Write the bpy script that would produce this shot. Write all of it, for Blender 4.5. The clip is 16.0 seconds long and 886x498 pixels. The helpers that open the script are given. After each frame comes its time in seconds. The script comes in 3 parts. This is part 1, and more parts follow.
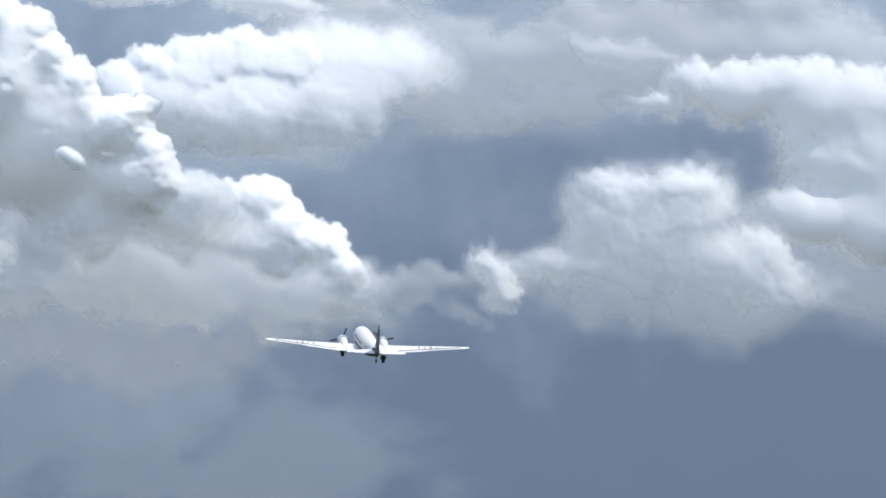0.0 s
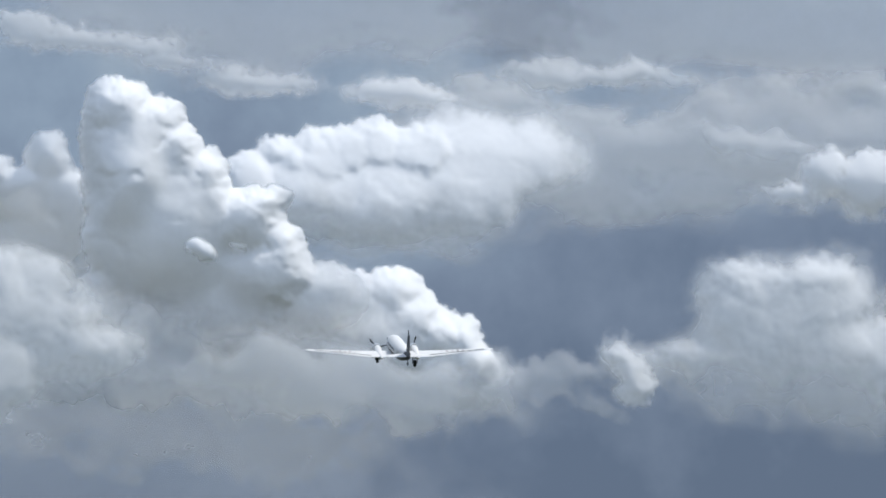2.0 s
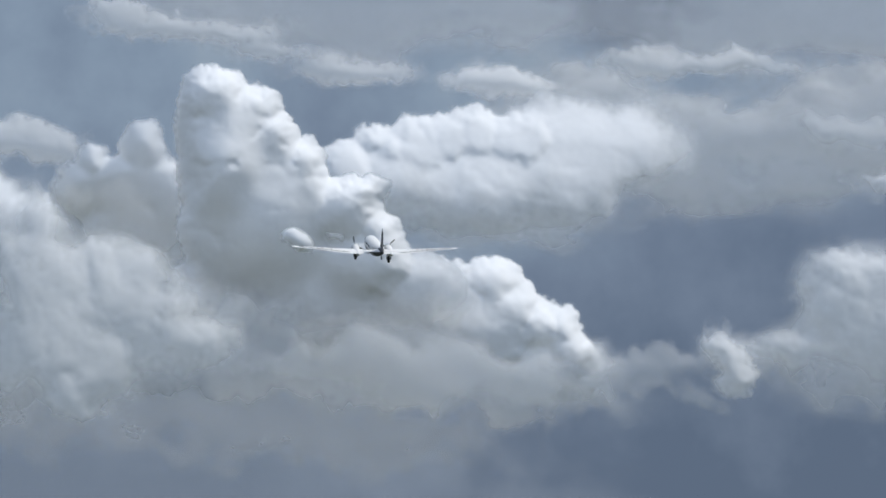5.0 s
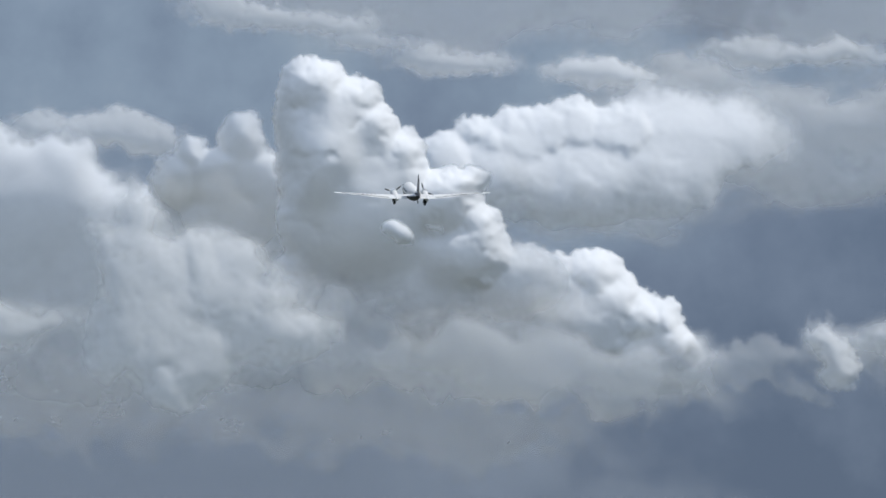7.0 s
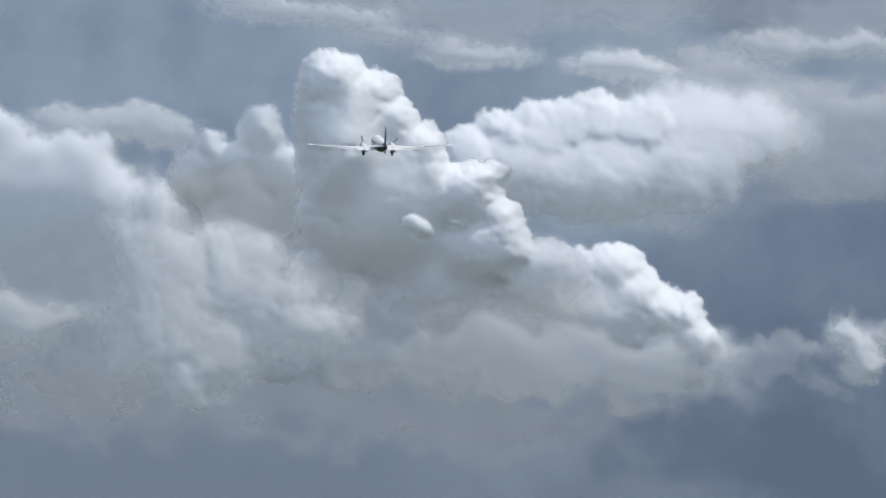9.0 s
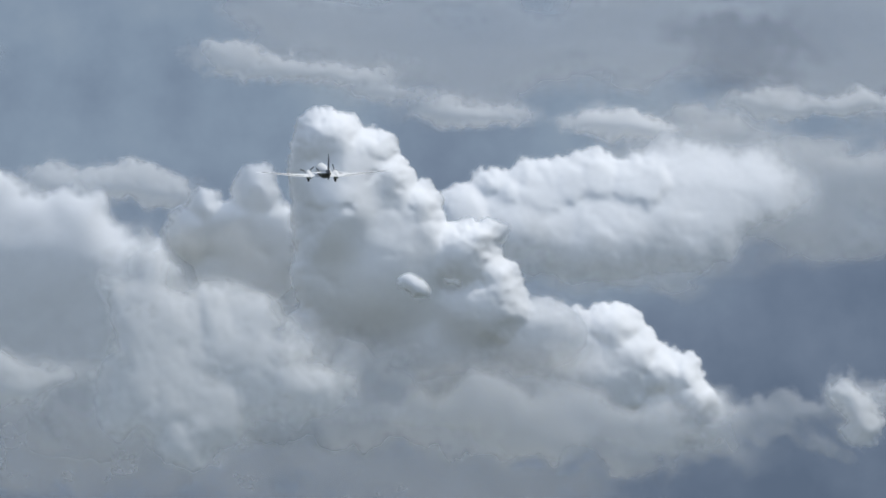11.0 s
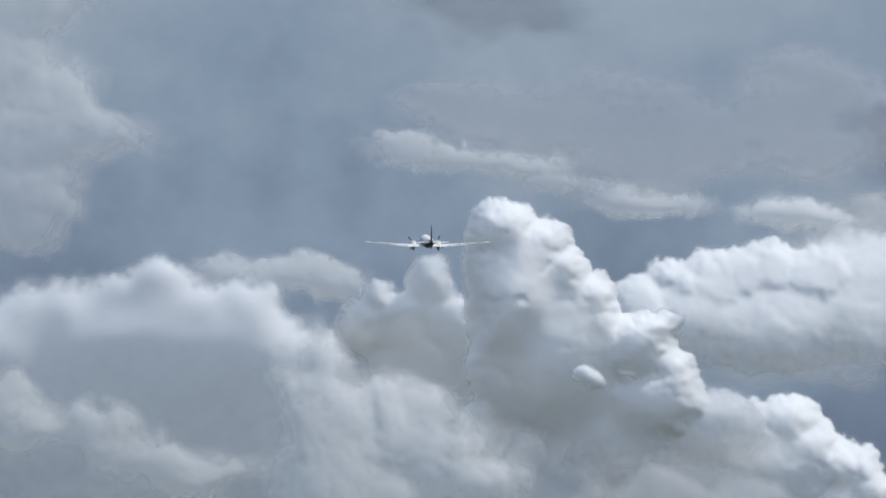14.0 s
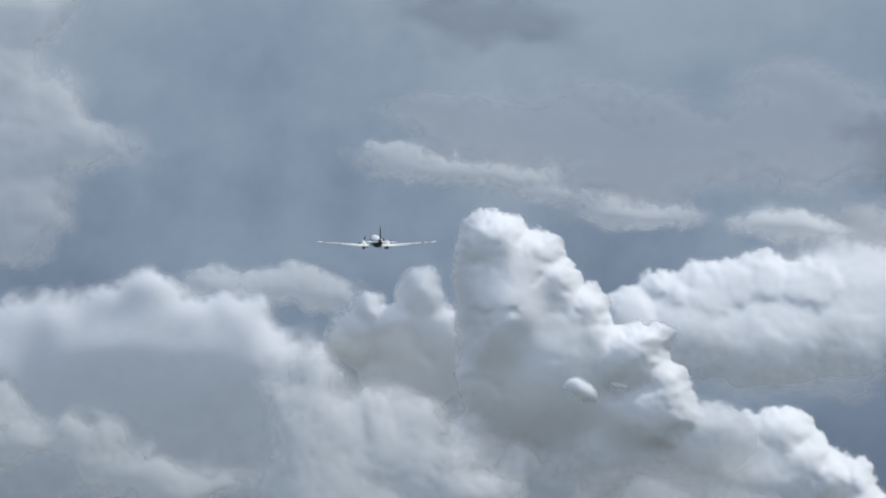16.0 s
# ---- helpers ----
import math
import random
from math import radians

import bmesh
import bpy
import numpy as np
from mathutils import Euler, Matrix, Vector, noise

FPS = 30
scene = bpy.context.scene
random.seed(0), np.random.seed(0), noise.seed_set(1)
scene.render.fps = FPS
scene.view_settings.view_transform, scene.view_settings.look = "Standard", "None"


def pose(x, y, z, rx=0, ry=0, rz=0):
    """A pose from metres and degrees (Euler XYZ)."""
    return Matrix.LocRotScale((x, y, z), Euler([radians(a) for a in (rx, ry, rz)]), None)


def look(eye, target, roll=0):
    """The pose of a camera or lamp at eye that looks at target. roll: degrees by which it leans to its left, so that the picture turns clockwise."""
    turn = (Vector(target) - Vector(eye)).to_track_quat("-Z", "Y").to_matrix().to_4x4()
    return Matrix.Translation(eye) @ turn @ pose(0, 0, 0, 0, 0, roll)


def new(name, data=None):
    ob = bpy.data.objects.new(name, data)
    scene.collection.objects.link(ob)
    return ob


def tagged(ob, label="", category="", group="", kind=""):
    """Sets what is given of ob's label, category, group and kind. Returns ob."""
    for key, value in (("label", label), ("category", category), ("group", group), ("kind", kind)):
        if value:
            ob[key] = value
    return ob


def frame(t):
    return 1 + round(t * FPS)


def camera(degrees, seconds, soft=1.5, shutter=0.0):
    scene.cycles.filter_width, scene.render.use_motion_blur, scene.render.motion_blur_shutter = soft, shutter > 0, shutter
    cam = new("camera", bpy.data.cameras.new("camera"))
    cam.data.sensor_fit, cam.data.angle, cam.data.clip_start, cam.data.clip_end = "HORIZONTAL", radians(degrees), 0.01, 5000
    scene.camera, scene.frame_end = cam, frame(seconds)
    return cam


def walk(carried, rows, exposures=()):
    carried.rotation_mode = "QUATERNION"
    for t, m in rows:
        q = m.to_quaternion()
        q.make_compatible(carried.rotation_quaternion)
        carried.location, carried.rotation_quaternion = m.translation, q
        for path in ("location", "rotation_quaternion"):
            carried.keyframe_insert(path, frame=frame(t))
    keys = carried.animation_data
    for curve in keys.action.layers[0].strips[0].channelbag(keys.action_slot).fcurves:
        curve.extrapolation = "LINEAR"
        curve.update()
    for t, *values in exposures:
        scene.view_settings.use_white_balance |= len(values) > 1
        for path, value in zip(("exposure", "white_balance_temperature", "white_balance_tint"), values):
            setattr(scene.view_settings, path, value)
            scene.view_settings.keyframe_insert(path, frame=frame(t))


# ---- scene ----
# A twin-engined airliner climbs away from a camera that pans after it on an airfield.
# ------------------------------------------------------------------ camera
FOCAL = 13660.0                    # focal length, for a picture 1568 across
EYE = Vector((0.0, 0.0, 1.7))
ELEV = 4.9                         # elevation of the reference bump on the tall cloud, degrees
AHEAD = Vector((0, math.cos(radians(ELEV)), math.sin(radians(ELEV))))
RIGHT = Vector((1, 0, 0))
ABOVE = RIGHT.cross(AHEAD)

cam = camera(math.degrees(2 * math.atan(784 / FOCAL)), 16.0, soft=1.7)

# seconds, where the reference bump stands across and down
PAN = [(0, 115, 280), (0.5, 172, 265), (1, 256, 273), (1.5, 335, 354), (2, 348, 441), (2.5, 417, 410),
       (3, 528, 421), (3.5, 545, 429), (4, 488, 432), (6.5, 657, 407), (7, 697, 409), (7.5, 671, 400),
       (8, 698, 394), (10.5, 742, 461), (11, 726, 504), (11.5, 731, 541), (12, 754, 558), (12.5, 768, 535),
       (13, 895, 565), (13.5, 1052, 646), (14, 1037, 667), (14.5, 982, 674), (15, 1027, 679),
       (15.5, 1049, 681), (16, 1022, 689)]


def aim(px, py):
    turn = math.degrees(math.atan((px - 784) / FOCAL))
    lift = ELEV + math.degrees(math.atan((py - 441) / FOCAL))
    return pose(*EYE, 90 + lift, 0, turn)


walk(cam, [(t, aim(a, b)) for t, a, b in PAN],
     exposures=[(0, 0.52), (1.2, 0.36), (2.4, 0.15), (3.5, 0.06), (10.3, 0.02), (12, -0.03), (13, -0.01), (14.5, 0.0), (16, 0.0)])

# ------------------------------------------------------------------ sky, sun
SUN = Vector((0.44, 0.15, 0.88)).normalized()
scene.view_settings.exposure = 0.0

world = bpy.data.worlds.new("sky")
scene.world = world
world.use_nodes = True


class Nodes:
    """Short hand for node trees."""

    def __init__(self, tree):
        self.tree = tree
        tree.nodes.clear()

    def add(self, kind):
        return self.tree.nodes.new(kind)

    def link(self, a, out, b, slot):
        self.tree.links.new(a.outputs[out], b.inputs[slot])

    def math(self, operation, a, b, clamp=False):
        n = self.tree.nodes.new("ShaderNodeMath")
        n.operation, n.use_clamp = operation, clamp
        for i, v in enumerate((a, b)):
            if isinstance(v, (int, float)):
                n.inputs[i].default_value = v
            else:
                self.tree.links.new(v, n.inputs[i])
        return n.outputs[0]

    def noise(self, coord, scale, detail=4, rough=0.5):
        n = self.tree.nodes.new("ShaderNodeTexNoise")
        n.inputs["Scale"].default_value = scale
        n.inputs["Detail"].default_value = detail
        n.inputs["Roughness"].default_value = rough
        if coord is not None:
            self.tree.links.new(coord, n.inputs["Vector"])
        return n.outputs["Fac"]

    def ramp(self, fac, stops):
        n = self.tree.nodes.new("ShaderNodeValToRGB")
        el = n.color_ramp.elements
        while len(el) < len(stops):
            el.new(0.5)
        for e, (p, c) in zip(el, stops):
            e.position, e.color = p, (*c, 1)
        self.tree.links.new(fac, n.inputs["Fac"])
        return n.outputs["Color"]

    def mix(self, fac, a, b, blend="MIX"):
        n = self.tree.nodes.new("ShaderNodeMix")
        n.data_type, n.blend_type = "RGBA", blend
        for slot, v in ((0, fac), (6, a), (7, b)):
            if isinstance(v, (int, float)):
                n.inputs[slot].default_value = v
            elif isinstance(v, tuple):
                n.inputs[slot].default_value = (*v, 1)
            else:
                self.tree.links.new(v, n.inputs[slot])
        return n.outputs[2]


def make_world():
    n = Nodes(world.node_tree)
    out = n.add("ShaderNodeOutputWorld")
    sky = n.add("ShaderNodeTexSky")
    sky.sky_type, sky.sun_disc = "NISHITA", False
    sky.sun_elevation, sky.sun_rotation = math.asin(SUN.z), math.atan2(SUN.x, SUN.y)
    clear = n.add("ShaderNodeBackground")
    clear.inputs["Strength"].default_value = 0.08
    n.link(sky, "Color", clear, "Color")
    coord = n.add("ShaderNodeTexCoord")
    split = n.add("ShaderNodeSeparateXYZ")
    n.link(coord, "Generated", split, 0)
    # a high grey-blue cloud sheet, darker and bluer low down, brighter towards the zenith
    height = n.math("MULTIPLY", split.outputs["Z"], 2.0)
    wide = n.noise(coord.outputs["Generated"], 26, 5, 0.5)
    fine = n.noise(coord.outputs["Generated"], 90, 6, 0.55)
    wave = n.math("ADD", n.math("MULTIPLY", n.math("SUBTRACT", wide, 0.5), 0.17),
                  n.math("MULTIPLY", n.math("SUBTRACT", fine, 0.5), 0.10))
    tone = n.ramp(n.math("ADD", height, wave, True),
                  [(0.0, (0.07, 0.105, 0.18)), (0.11, (0.076, 0.113, 0.191)), (0.165, (0.134, 0.179, 0.268)),
                   (0.22, (0.215, 0.282, 0.382)), (0.27, (0.292, 0.358, 0.443)), (0.42, (0.40, 0.48, 0.605)), (1.0, (0.555, 0.675, 0.88))])
    sheet = n.add("ShaderNodeBackground")
    n.tree.links.new(tone, sheet.inputs["Color"])
    blend = n.add("ShaderNodeMixShader")
    blend.inputs[0].default_value = 0.9
    n.link(clear, 0, blend, 1)
    n.link(sheet, 0, blend, 2)
    n.link(blend, 0, out, 0)


make_world()
scene.cycles.transparent_max_bounces = 64      # light passes many thin cloud layers

sun_data = bpy.data.lights.new("sun", "SUN")
sun_data.energy, sun_data.angle, sun_data.color = 3.25, radians(3.0), (1.0, 0.97, 0.915)
sun = new("sun", sun_data)
sun.matrix_world = look((300, 100, 600), Vector((300, 100, 600)) - SUN)


# ------------------------------------------------------------------ materials
def base_material(name):
    m = bpy.data.materials.new(name)
    m.use_nodes = True
    n = Nodes(m.node_tree)
    return m, n, n.add("ShaderNodeOutputMaterial")


def cloud_material(name, tint, ahead_share, even):
    """Fine droplets: scatter nearly all light, more of it onwards than back. The cloud's own density says how
    much of the light each layer of it stops. Droplets face no way, so the slope of a layer counts only in part
    (even: 0 by slope alone, 1 the same for every slope)."""
    m, n, out = base_material(name)
    coord = n.add("ShaderNodeTexCoord")
    grain = n.math("ADD", n.math("MULTIPLY", n.noise(coord.outputs["Object"], 0.045, 4, 0.55), 0.6),
                   n.math("MULTIPLY", n.noise(coord.outputs["Object"], 0.16, 3, 0.5), 0.4))
    bright = n.math("MULTIPLY", n.math("SUBTRACT", grain, 0.3), 2.5, True)
    colour = n.mix(bright, tuple(0.93 * c for c in tint), tint)
    body = n.add("ShaderNodeBsdfDiffuse")
    glow = n.add("ShaderNodeBsdfTranslucent")
    n.tree.links.new(colour, body.inputs["Color"])
    n.tree.links.new(colour, glow.inputs["Color"])
    slope = n.add("ShaderNodeNewGeometry")
    lean = n.tree.nodes.new("ShaderNodeVectorMath")
    lean.operation = "MULTIPLY_ADD"
    n.link(slope, "Normal", lean, 0)
    lean.inputs[1].default_value = (1 - even,) * 3
    lean.inputs[2].default_value = tuple(-AHEAD * even)
    unit = n.tree.nodes.new("ShaderNodeVectorMath")
    unit.operation = "NORMALIZE"
    n.link(lean, 0, unit, 0)
    n.link(unit, 0, body, "Normal")
    n.link(unit, 0, glow, "Normal")
    both = n.add("ShaderNodeMixShader")
    both.inputs[0].default_value = ahead_share
    n.link(body, 0, both, 1)
    n.link(glow, 0, both, 2)
    density = n.add("ShaderNodeAttribute")
    density.attribute_name = "mist"
    clear = n.add("ShaderNodeBsdfTransparent")
    mixed = n.add("ShaderNodeMixShader")
    n.link(density, "Fac", mixed, 0)
    n.link(clear, 0, mixed, 1)
    n.link(both, 0, mixed, 2)
    n.link(mixed, 0, out, 0)
    return m


def surface_material(name, colour, rough=0.5, metal=0.0, wear=0.12, scale=1.5, bump=0.0):
    m, n, out = base_material(name)
    coord = n.add("ShaderNodeTexCoord")
    p = n.add("ShaderNodeBsdfPrincipled")
    coarse = n.noise(coord.outputs["Object"], scale, 5, 0.6)
    fine = n.noise(coord.outputs["Object"], scale * 9, 4, 0.6)
    stain = n.math("ADD", n.math("MULTIPLY", coarse, 0.65), n.math("MULTIPLY", fine, 0.35))
    col = n.mix(stain, tuple(c * (1 - wear) for c in colour), tuple(min(1, c * (1 + wear)) for c in colour))
    n.tree.links.new(col, p.inputs["Base Color"])
    n.tree.links.new(n.math("ADD", rough - 0.1, n.math("MULTIPLY", stain, 0.2)), p.inputs["Roughness"])
    p.inputs["Metallic"].default_value = metal
    if bump:
        b = n.add("ShaderNodeBump")
        b.inputs["Strength"].default_value = bump
        n.tree.links.new(fine, b.inputs["Height"])
        n.link(b, 0, p, "Normal")
    n.link(p, 0, out, 0)
    return m


CLOUD = cloud_material("cloud_white", (0.955, 0.962, 0.97), 0.12, 0.3)
CLOUD_THIN = cloud_material("cloud_thin", (0.95, 0.957, 0.965), 0.28, 0.3)
CLOUD_GREY = cloud_material("cloud_grey", (0.90, 0.915, 0.94), 0.35, 0.55)
# shade of thick cloud put into the tint; its droplets would be white
CLOUD_SHADED = cloud_material("cloud_shaded", (0.45, 0.48, 0.54), 0.15, 0.7)
PAINT = surface_material("aged_white_paint", (0.58, 0.58, 0.57), 0.5, 0.0, 0.22, 1.4)
PANEL = surface_material("control_surface_paint", (0.46, 0.47, 0.48), 0.5, 0.0, 0.10, 1.5)
METAL = surface_material("bare_aluminium", (0.72, 0.73, 0.74), 0.32, 0.9, 0.10, 2.0)
# one dark tone for fin, rudder, tail cone, rear belly and hinge strips
DARK = surface_material("dark_blue_grey", (0.014, 0.015, 0.02), 0.55, 0.0, 0.2, 1.5)
RUBBER = surface_material("tyre_rubber", (0.02, 0.02, 0.02), 0.8, 0.0, 0.3, 6)
STEEL = surface_material("oily_steel", (0.12, 0.12, 0.13), 0.5, 0.5, 0.3, 5)
BLADE = surface_material("black_blade_paint", (0.03, 0.03, 0.035), 0.4, 0.1, 0.2, 4)
TIP = surface_material("worn_blade_tip", (0.10, 0.09, 0.07), 0.5, 0.0, 0.2, 4)
MARK = surface_material("faded_red_lettering", (0.20, 0.16, 0.15), 0.55, 0.0, 0.2, 3)
GLASS = surface_material("dark_window_glass", (0.03, 0.035, 0.045), 0.12, 0.0, 0.2, 2)
GRASS = surface_material("airfield_grass", (0.045, 0.055, 0.032), 0.9, 0.0, 0.35, 0.05, 0.3)


# ------------------------------------------------------------------ ground
def make_ground():
    bm = bmesh.new()
    bmesh.ops.create_circle(bm, cap_ends=True, segments=96, radius=4900)
    me = bpy.data.meshes.new("ground")
    bm.to_mesh(me)
    bm.free()
    me.materials.append(GRASS)
    tagged(new("ground", me), "flat mown grass airfield stretching to the horizon", "ground", kind="structure")


make_ground()


# ------------------------------------------------------------------ clouds
def value_noise(h, w, cell, rng, stretch=1.0):
    """Smooth random field between -1 and 1 with bumps of about cell samples, drawn out sideways by stretch."""
    wide = cell * stretch
    gh, gw = int(h / cell) + 3, int(w / wide) + 3
    g = rng.random((gh, gw)) * 2 - 1
    y, x = np.arange(h) / cell, np.arange(w) / wide
    yi, xi = y.astype(int), x.astype(int)
    fy, fx = y - yi, x - xi
    fy, fx = fy ** 3 * (fy * (6 * fy - 15) + 10), fx ** 3 * (fx * (6 * fx - 15) + 10)
    fy = fy[:, None]
    a = g[yi][:, xi] * (1 - fx) + g[yi][:, xi + 1] * fx
    b = g[yi + 1][:, xi] * (1 - fx) + g[yi + 1][:, xi + 1] * fx
    return a * (1 - fy) + b * fy


def fractal(h, w, cell, octaves, rng, gain=0.5, stretch=1.0):
    total, amp, norm = np.zeros((h, w)), 1.0, 0.0
    for _ in range(octaves):
        if cell < 2.2 and norm:
            break
        total += amp * value_noise(h, w, max(cell, 2.2), rng, stretch)
        norm += amp
        amp, cell = amp * gain, cell / 2
    return total / norm


def blur(a, n, times=2):
    """Box blur of half width n samples."""
    n = int(round(n))
    if n < 1:
        return a
    for _ in range(times):
        for axis in (0, 1):
            pad = [(0, 0), (0, 0)]
            pad[axis] = (n + 1, n)
            c = np.cumsum(np.pad(a, pad, mode="edge"), axis=axis)
            k = 2 * n + 1
            a = (c[k:] - c[:-k] if axis == 0 else c[:, k:] - c[:, :-k]) / k
    return a


def heads(y, x, cell, rng):
    """Crowded round heads about cell samples wide: 1 on a head's crown, 0 in the creases between heads."""
    y, x = y / cell + 3, x / cell + 3
    yi, xi = np.floor(y).astype(int), np.floor(x).astype(int)
    gh, gw = yi.max() + 3, xi.max() + 3
    jy, jx, wide = rng.random((gh, gw)), rng.random((gh, gw)), 0.55 + 0.75 * rng.random((gh, gw))
    best = np.full(y.shape, 9.0)
    for dy in (-1, 0, 1):
        for dx in (-1, 0, 1):
            cy, cx = np.clip(yi + dy, 0, gh - 1), np.clip(xi + dx, 0, gw - 1)
            d = ((y - cy - jy[cy, cx]) ** 2 + (x - cx - jx[cy, cx]) ** 2) / wide[cy, cx]
            best = np.minimum(best, d)
    return np.sqrt(np.clip(1 - best, 0, 1))


def join(a, b, k):
    """The greater of two fields, with the crease between them rounded over k."""
    near = np.maximum(k - np.abs(a - b), 0) / k
    return np.maximum(a, b) + near * near * k * 0.25


def ease(a):
    a = np.clip(a, 0, 1)
    return a * a * (3 - 2 * a)


CLOUDS = []
WIND = 0.0032                      # the cloud field drifts towards the camera, share of its distance a second
# sheets of droplets through a cloud: place between its middle and its skin, share of its density
SOLID = ((1.0, 1.0), (0.35, 0.5), (-0.3, 0.4), (-0.8, 0.4))
SOFT = ((1.0, 0.75), (-0.1, 0.6), (-0.8, 0.5))


def cloud(label, name, material, away, lobes, step=3.0, soft=8.0, opacity=1.0, billow=1.0, ragged=0.15, warp=8.0,
          fade=None, sheets=SOLID, stretch=1.0, seed=1, smooth=3.0, rounding=26.0, crinkle=2.5, lean=0.0, relief=1.0, parent=None):
    """A cloud of large lobes (right, down, half width, half height, bulge, puffiness, softness), grown over with round heads of
    four sizes. The numbers are small angles from the reference bump; the cloud hangs `away` metres off.
    Its skin is dense inside and thins out to nothing at its rim, over `soft`; more sheets lie behind the skin.
    lean: how far the front slopes back towards the top; relief: how far the heads stand out of it."""
    rng = np.random.default_rng(seed)
    size = away / FOCAL
    pad = 30 + 1.2 * soft
    u0 = min(a[0] - a[2] for a in lobes) - pad
    u1 = max(a[0] + a[2] for a in lobes) + pad
    v0 = min(a[1] - a[3] for a in lobes) - pad
    v1 = max(a[1] + a[3] for a in lobes) + pad
    w, h = int((u1 - u0) / step) + 1, int((v1 - v0) / step) + 1
    yy, xx = np.mgrid[0:h, 0:w].astype(float)
    crinkle *= min(1.0, 24 / soft)
    x, y = [g + (fractal(h, w, 80 / step, 5, rng, 0.52, stretch) * warp + fractal(h, w, 14 / step, 2, rng, 0.55) * crinkle) * 2 / step
            for g in (xx, yy)]
    # heads on heads
    lumps, small = np.zeros((h, w)), np.zeros((h, w))
    for cell, high in ((70, 22), (34, 10.5)):
        lumps += (heads(y, x, cell / step, rng) - 0.45) * high
    for cell, high in ((17, 6), (9, 3)):
        if cell > 2.2 * step:
            small += (heads(y, x, cell / step, rng) - 0.45) * high
    core, height, puffy = np.full((h, w), -9.0), np.full((h, w), -400.0), np.ones((h, w))
    for u, v, ru, rv, bulge, *more in lobes:
        puff, thin = (more + [1.0, soft][len(more):])[:2]
        far = np.sqrt(((x - (u - u0) / step) * step / ru) ** 2 + ((y - (v - v0) / step) * step / rv) ** 2)
        own = np.where(far < 1, 1.5 * bulge * np.maximum(1 - far * far, 0) ** 0.7, bulge * 2 * (1 - far))
        puffy = np.where(own > height, puff, puffy)
        core = join(core, ((1 - far) * min(ru, rv) + billow * puff * (lumps + small) * 0.75) / thin + (0.35 if thin < 20 else 0.5), 0.6)
        height = join(height, own, 44.0)
    puffy = blur(puffy, 16 / step)
    rim = ease(core * soft / max(rounding, soft) * 0.6) ** (0.7 if soft < 20 else 1.0)
    height = blur(np.maximum(height, 0), 12 / step) + (rounding if soft < 20 else 7.0) * rim
    height = height + relief * billow * puffy * np.maximum(lumps + 0.9 * small + 12, 0) * 0.85 * rim
    height = blur(height, smooth / step) + lean * (yy * step - pad) + 14
    rough = fractal(h, w, 110 / step, 5, rng, 0.47, stretch)
    whole = np.full((h, w), opacity)
    if fade:
        whole = whole * ease((fade[1] - (v0 + yy * step) - rough * 90) / (fade[1] - fade[0]))
    us, vs = (u0 + xx * step) * size, -(v0 + yy * step) * size
    centre_u, centre_v = (u0 + u1) / 2 * size, -v1 * size
    r, a, f = np.array(RIGHT), np.array(ABOVE), np.array(AHEAD)
    verts, faces, dens, count = [], [], [], 0
    for place, part_of in sheets:
        own = fractal(h, w, 60 / step, 4, rng, 0.47, stretch)
        alpha = whole * part_of * ease(core + ragged * (2.2 * rough + 1.6 * own)) * ease(core / 1.1) ** (1.0 if soft < 20 else 2.0)
        keep = alpha > 0.0004
        qi, qj = np.nonzero(keep[:-1, :-1] | keep[1:, :-1] | keep[:-1, 1:] | keep[1:, 1:])
        if not len(qi):
            continue
        deep = (place * height if place > 0 else place * blur(height, 14 / step)) * size
        pts = ((us - centre_u)[..., None] * r + (vs - centre_v)[..., None] * a - deep[..., None] * f).reshape(-1, 3)
        i00 = qi * w + qj
        q = np.stack([i00, i00 + w, i00 + w + 1, i00 + 1], 1)
        used, q = np.unique(q, return_inverse=True)
        verts.append(pts[used])
        faces.append(q.reshape(-1, 4) + count)
        dens.append(alpha.reshape(-1)[used])
        count += len(used)
    verts, faces, dens = [np.concatenate(x) for x in (verts, faces, dens)]
    me = bpy.data.meshes.new(name)
    me.vertices.add(len(verts))
    me.vertices.foreach_set("co", verts.astype(np.float32).ravel())
    me.loops.add(faces.size)
    me.loops.foreach_set("vertex_index", faces.astype(np.int32).ravel())
    me.polygons.add(len(faces))
    me.polygons.foreach_set("loop_start", np.arange(0, faces.size, 4, dtype=np.int32))
    me.update(calc_edges=True)
    me.polygons.foreach_set("use_smooth", np.ones(len(faces), dtype=bool))
    layer = me.attributes.new("mist", "FLOAT", "POINT")
    layer.data.foreach_set("value", dens.astype(np.float32))
    me.materials.append(material)
    ob = new(name, me)
    home = EYE + AHEAD * away + RIGHT * centre_u + ABOVE * centre_v
    if parent:
        ob.parent, ob.location = parent, home - parent.location
        return tagged(ob, label)
    ob.location = home
    tagged(ob, label, "cloud", "clouds in the sky")
    CLOUDS.append((ob, home, away))
    return ob


